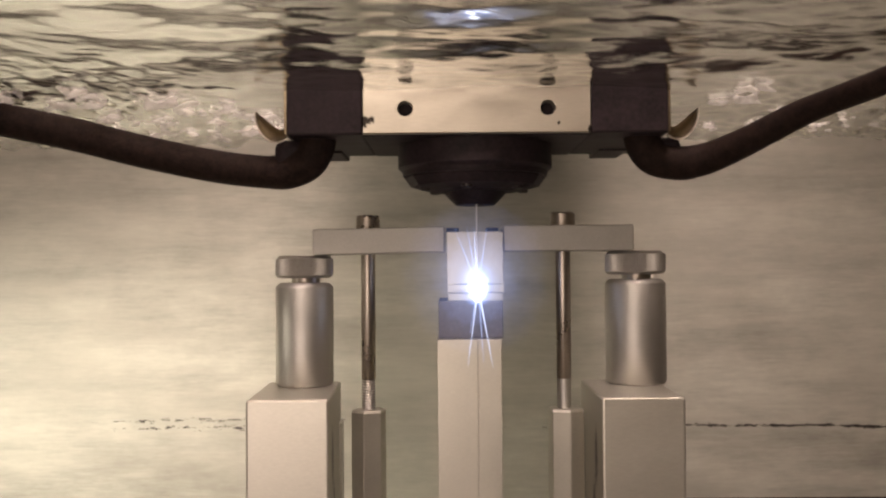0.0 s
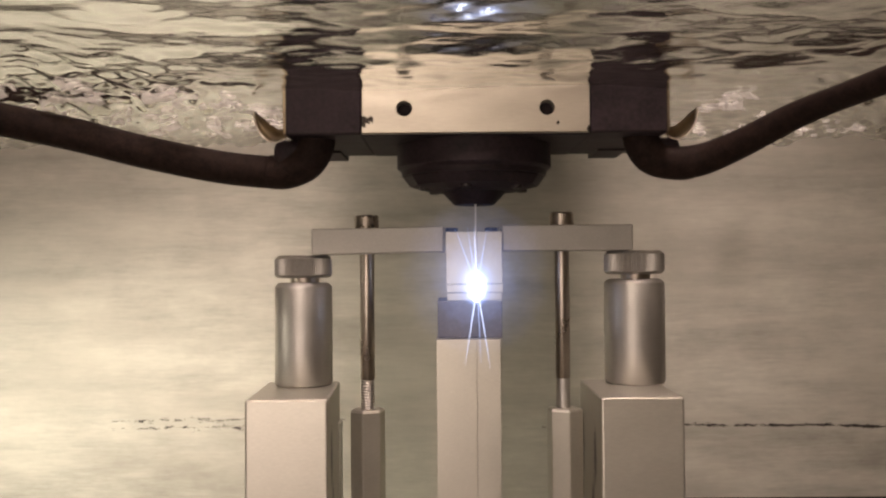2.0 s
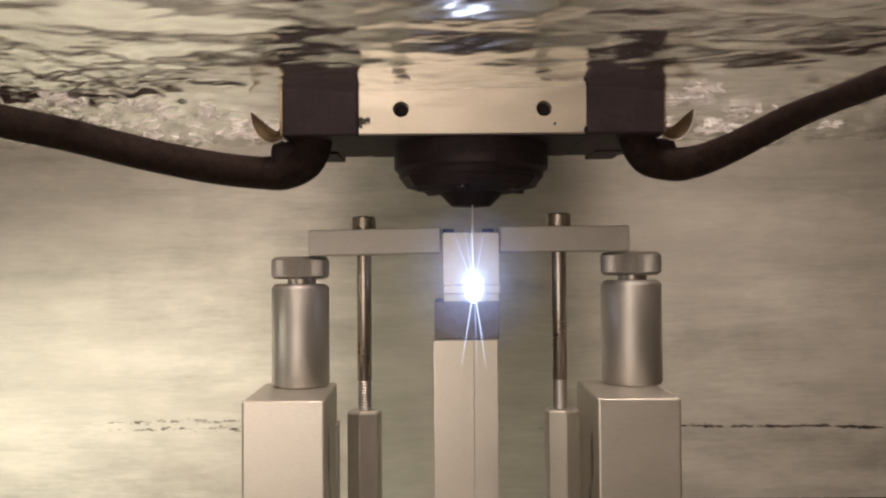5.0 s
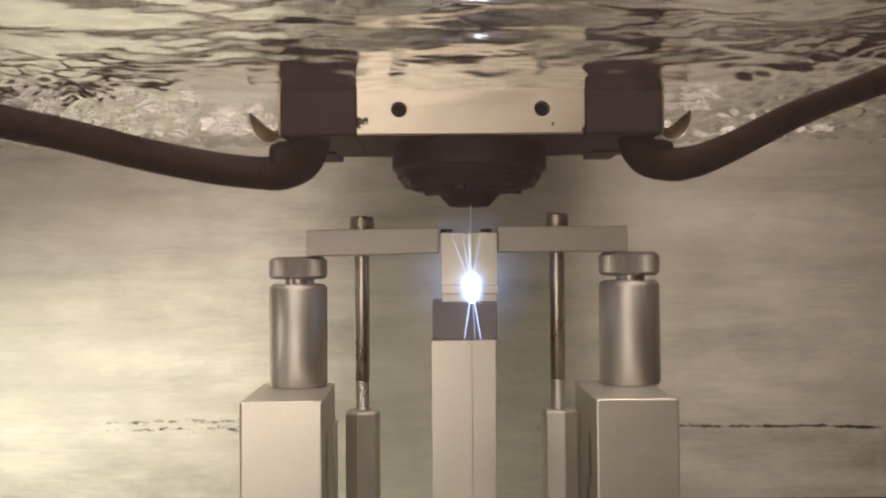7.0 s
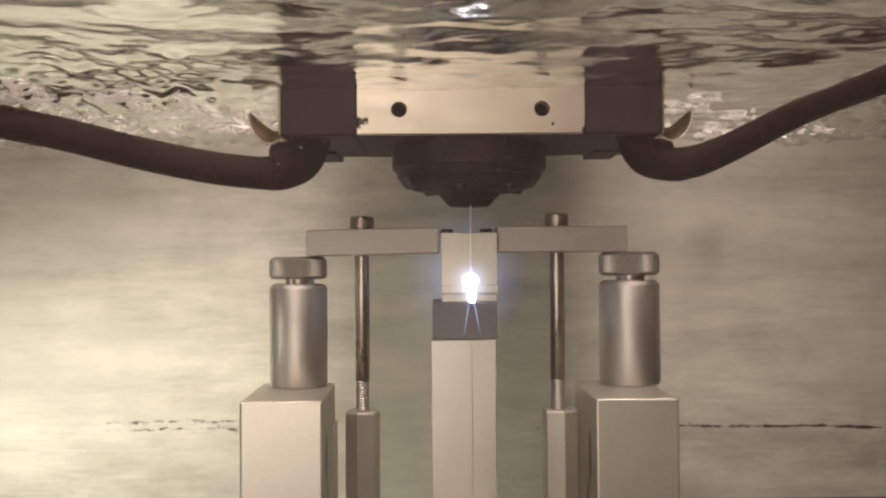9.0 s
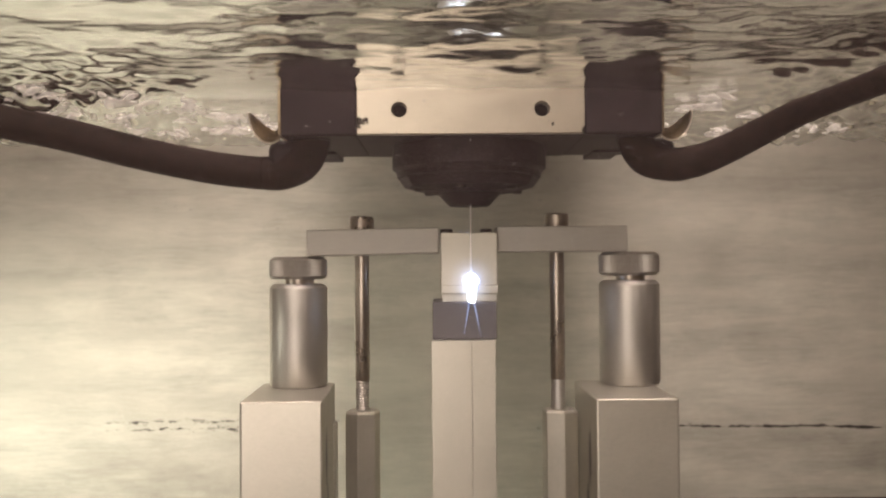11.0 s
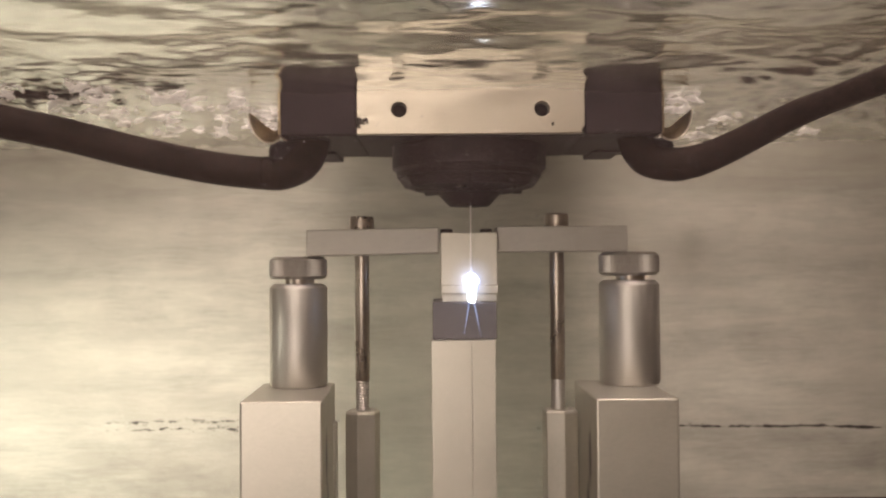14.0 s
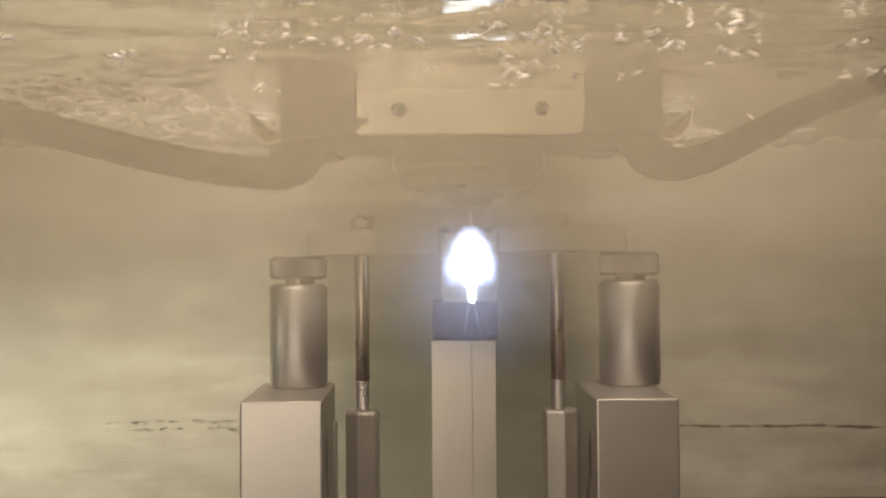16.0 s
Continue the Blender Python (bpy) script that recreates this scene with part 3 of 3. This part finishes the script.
# Bloom of the late spark, painted on a flat emissive sheet.
GLOW_BLOOM = soft_glow("bloom_glow", 92, 72, 3300, [(0.55, (0.92, 0.96, 1.0)), (0.85, (0.42, 0.55, 1.0))], [(0.62, 1.0), (0.75, 0.36), (0.88, 0.10), (1.0, 0.0)])
bloom = tagged(part("spark_bloom", box(-11.3, 11.3, -0.3, 0.3, -11.8, 11.8, 0), GLOW_BLOOM), "white bloom of the spark in front of the workpiece, painted in emission", "spark")
# Wide blue halo round the spark, painted on a see-through emissive bowl.
GLOW_BLUE = soft_glow("blue_halo", 34, 32, 0, [(0.0, (0.55, 0.66, 1.0)), (0.5, (0.36, 0.50, 1.0))], [(0.0, 0.12), (0.35, 0.068), (0.62, 0.020), (1.0, 0.0)])
blue_halo = tagged(part("glow_sheet", bowl(0.030, 0.2), GLOW_BLUE), "wide blue halo round the spark, painted in emission", "bubbles", "", "stuff")
# White light on the workpiece face, painted on a thin emissive sheet.
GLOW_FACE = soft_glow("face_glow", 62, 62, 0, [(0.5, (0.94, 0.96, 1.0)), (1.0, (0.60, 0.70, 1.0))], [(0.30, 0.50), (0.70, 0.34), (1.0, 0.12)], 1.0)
face_sheet = tagged(part("glow_sheet", box(-11.4, 11.4, -0.3, 0.3, -10.8, 10.8, 0), GLOW_FACE), "white light on the workpiece face, painted in emission", "bubbles")


def clinging_bubbles():
    rng = random.Random(4)
    bm = bmesh.new()
    for x, y, z in ((-24.0, 371.5, 304.9), (-23.0, 372, 305.0), (-26.5, 374, 304.8), (33.0, 372, 305.6), (58.0, 373, 305.6)):
        r = rng.uniform(0.3, 0.6)
        bmesh.ops.create_icosphere(bm, subdivisions=2, radius=r * 0.001, matrix=Matrix.Translation((x * 0.001, y * 0.001, (z - r * 0.5) * 0.001)))
    for f in bm.faces:
        f.smooth = True
    return tagged(part("bubbles", bm, TURNED), "tiny bubbles clinging under the clamp bars", "bubbles", "", "stuff")


clinging_bubbles()


def veil(w, h, seed, material, label):
    bm = bmesh.new()
    nx, nz = 60, 24
    g = [[bm.verts.new((x, 0.25 * z + 0.003 * noise.noise(Vector((x * 9 + seed, z * 9, seed))), z)) for x in (w * (i / nx - 0.5) for i in range(nx + 1))] for z in (h * (j / nz - 0.5) for j in range(nz + 1))]
    for a, b in zip(g, g[1:]):
        for i in range(nx):
            bm.faces.new((a[i], a[i + 1], b[i + 1], b[i])).smooth = True
    ob = part("murk_cloud", bm, material)
    return tagged(ob, label, "murk", "clouds of murk", "stuff")


MURK = murk_material("murky_water", (0.86, 0.80, 0.58), 0.30, 15)
DUST = murk_material("dusty_water", (0.46, 0.44, 0.30), 0.30, 15)
CLOUDS = [(veil(0.62, 0.22, s, MURK if y < 0.4 else DUST, "drifting tan cloud of fine bubbles and cutting dust"), y, z) for s, y, z in ((1.0, 0.268, 0.386), (2.0, 0.284, 0.384), (3.0, 0.302, 0.380), (4.0, 0.470, 0.240))]


def bubble_swarm():
    rng = random.Random(11)
    bm = bmesh.new()
    for _ in range(900):
        r = rng.uniform(0.07, 0.20) * (1 if rng.random() < 0.93 else 1.7)
        x, y, z = rng.gauss(10, 58), rng.uniform(300, 343), rng.uniform(-24, 24)
        bmesh.ops.create_icosphere(bm, subdivisions=1, radius=r * 0.001, matrix=Matrix.Translation((x * 0.001, y * 0.001, z * 0.001)))
    for f in bm.faces:
        f.smooth = True
    return tagged(part("bubbles", bm, BUBBLE), "swarm of tiny pale bubbles drifting up through the water", "bubbles", "", "stuff")


def glint_patch():
    """Flat pale lumps standing in for glints under the surface at the end."""
    rng = random.Random(23)
    bm = bmesh.new()
    for _ in range(45):
        knot = rng.gauss(0, 70), rng.uniform(238, 266), -14 * rng.random() ** 1.6
        for _ in range(rng.randint(1, 6)):
            x, y, z = knot[0] + rng.gauss(0, 3.5), knot[1] + rng.gauss(0, 2), min(-0.3, knot[2] + rng.gauss(0, 1.2))
            m = pose(x * 0.001, y * 0.001, z * 0.001, rng.uniform(-40, 40), rng.uniform(-40, 40), rng.uniform(0, 180))
            size = Matrix.Diagonal((rng.uniform(0.2, 2.4), rng.uniform(0.2, 1.0), rng.uniform(0.15, 0.7), 1))
            for v in bmesh.ops.create_icosphere(bm, subdivisions=2, radius=0.001, matrix=m @ size)["verts"]:
                v.co += 0.0005 * noise.noise_vector(v.co * 900)
    for f in bm.faces:
        f.smooth = True
    return tagged(part("foam", bm, FLECK), "pale flecks standing in for glints under the water surface", "foam", "", "stuff")


FLECK = murk_material("pale_fleck", (0.98, 0.96, 0.91), 1.4, 50, radial=5.0, back=0.35)
foam = glint_patch()
def churn_glints(seed, count, x0, x1, label):
    """Ragged pale lumps under the surface, standing in for reflected light where the flushing water wells up."""
    rng = random.Random(seed)
    bm = bmesh.new()
    for _ in range(count):
        knot = rng.uniform(x0, x1), rng.uniform(345, 465)
        for _ in range(rng.randint(2, 5)):
            x, y = knot[0] + rng.gauss(0, 4), knot[1] + rng.gauss(0, 6)
            m = pose(x * 0.001, y * 0.001, rng.uniform(-2.2, -0.2) * 0.001, rng.uniform(-25, 25), rng.uniform(-25, 25), rng.uniform(-40, 40))
            size = Matrix.Diagonal((rng.uniform(0.6, 6.0), rng.uniform(0.5, 3.5), rng.uniform(0.2, 0.9), 1))
            lump_verts = bmesh.ops.create_icosphere(bm, subdivisions=2, radius=0.001, matrix=m @ size)["verts"]
            for v in lump_verts:
                v.co += 0.0016 * noise.noise_vector(v.co * 420) + 0.0006 * noise.noise_vector(v.co * 1300)
    for f in bm.faces:
        f.smooth = True
    return tagged(part("foam", bm, CHURN), label, "foam", "", "stuff")


# Near-white lumps take the place of bright reflections on the churning surface.
CHURN = murk_material("churn_glints", (0.97, 0.95, 0.91), 0.48, 300, radial=5.0)
churn_left = churn_glints(31, 60, -235, -72, "pale lumps standing in for light reflected off churning water beside a hose")
churn_right = churn_glints(32, 18, 100, 190, "pale lumps standing in for light reflected off churning water beside a hose")
BUBBLE = murk_material("bubble_skin", (0.85, 0.78, 0.80), 0.40, 50, radial=5.0)
swarm = bubble_swarm()


THIN = murk_material("thin_murk", (0.60, 0.46, 0.43), 0.058, 12)
thin_cloud = veil(0.66, 0.30, 6.0, THIN, "faint haze of fine dust spreading through the water")


# ------------------------------------------------------------ what moves
def motions():
    rows, t = [], 0.0
    while t < 16.01:
        rows.append((t, pose(0.022 * math.sin(t * 4.3) + 0.014 * math.sin(t * 9.1 + 1), 0.010 * math.sin(t * 6.1 + 0.6) + 0.005 * math.sin(t * 11.3), WATER + 0.0006 * math.sin(t * 3.1))))
        t += 0.1
    walk(water, rows)
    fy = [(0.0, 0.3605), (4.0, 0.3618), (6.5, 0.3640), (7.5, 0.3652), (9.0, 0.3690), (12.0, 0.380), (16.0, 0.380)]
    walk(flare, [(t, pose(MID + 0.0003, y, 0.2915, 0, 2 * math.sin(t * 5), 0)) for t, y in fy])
    py = [(0.0, 0.3850), (14.3, 0.3850), (14.9, 0.3750), (15.15, 0.3670), (15.3, 0.3610), (15.5, 0.3580), (16.0, 0.3570)]
    walk(bloom, [(t, pose(MID - 0.0004, y, 0.3022 + 0.10 * max(0.0, 0.3670 - y) * 2, 0, 0, 0)) for t, y in py])
    walk(face_sheet, [(t, pose(MID - 0.0006, y, 0.3030, 0, 0, 0)) for t, y in ((0.0, 0.3800), (13.9, 0.3800), (14.25, 0.3690), (14.5, 0.3675), (15.2, 0.3660), (15.6, 0.3690), (16.0, 0.3720))])
    walk(foam, [(0.0, pose(0, 0, WATER + 0.03)), (14.6, pose(0, 0, WATER + 0.03)), (15.1, pose(0.01, 0, WATER + 0.008)), (15.4, pose(-0.004, 0.006, WATER, 0, 0, 2)), (15.6, pose(0.006, -0.004, WATER - 0.001, 0, 0, -1)), (16.0, pose(0.012, 0.004, WATER - 0.001, 0, 0, 2))])
    for ob, ph in ((churn_left, 0.0), (churn_right, 1.7)):
        rows, t = [], 0.0
        while t < 16.01:
            rows.append((t, pose(0.012 * math.sin(t * 3.3 + ph), 0.014 * math.sin(t * 2.6 + 2 * ph), WATER + 0.0004 * math.sin(t * 7 + ph), 0, 0, 0)))
            t += 0.2
        walk(ob, rows)
    walk(thin_cloud, [(t, pose(MID, 0.250, z)) for t, z in ((0.0, 0.530), (3.0, 0.530), (6.5, 0.420), (9.0, 0.370), (14.0, 0.345), (16.0, 0.345))])
    walk(swarm, [(0.0, pose(0, 0, 0.150)), (7.5, pose(0, 0, 0.150)), (9.0, pose(0.004, 0, 0.330, 0, 0, 1)), (12.5, pose(-0.004, 0, 0.338, 0, 0, -1)), (14.0, pose(0.005, 0, 0.332, 0, 0, 1)), (16.0, pose(0, 0, 0.345))])
    walk(blue_halo, [(t, pose(MID * min(1.0, y / 0.365), y, 0.300 - 0.005 * min(1.0, y / 0.365))) for t, y in ((0.0, 0.352), (4.0, 0.356), (6.5, 0.375), (9.0, 0.430), (11.0, 0.497), (14.0, 0.497), (14.5, 0.420), (14.9, 0.354), (15.3, 0.330), (15.7, 0.266), (16.0, 0.256))])
    for k, (ob, y, z) in enumerate(CLOUDS):
        up = WATER + 0.114
        s = 1 if k % 2 else -1
        steps = ((0.0, 0.0), (13.3, 0.0), (14.0, 0.16), (14.5, 0.46), (15.0, 0.70), (15.5, 0.84), (16.0, 1.0))
        if k == 0:
            steps = ((0.0, 0.0), (13.6, 0.0), (14.5, 0.06), (15.0, 0.16), (15.5, 0.36), (16.0, 1.0))
        walk(ob, [(t, pose(MID + 0.05 * s * (1 - f), y, up + (z - up) * f)) for t, f in steps])


motions()
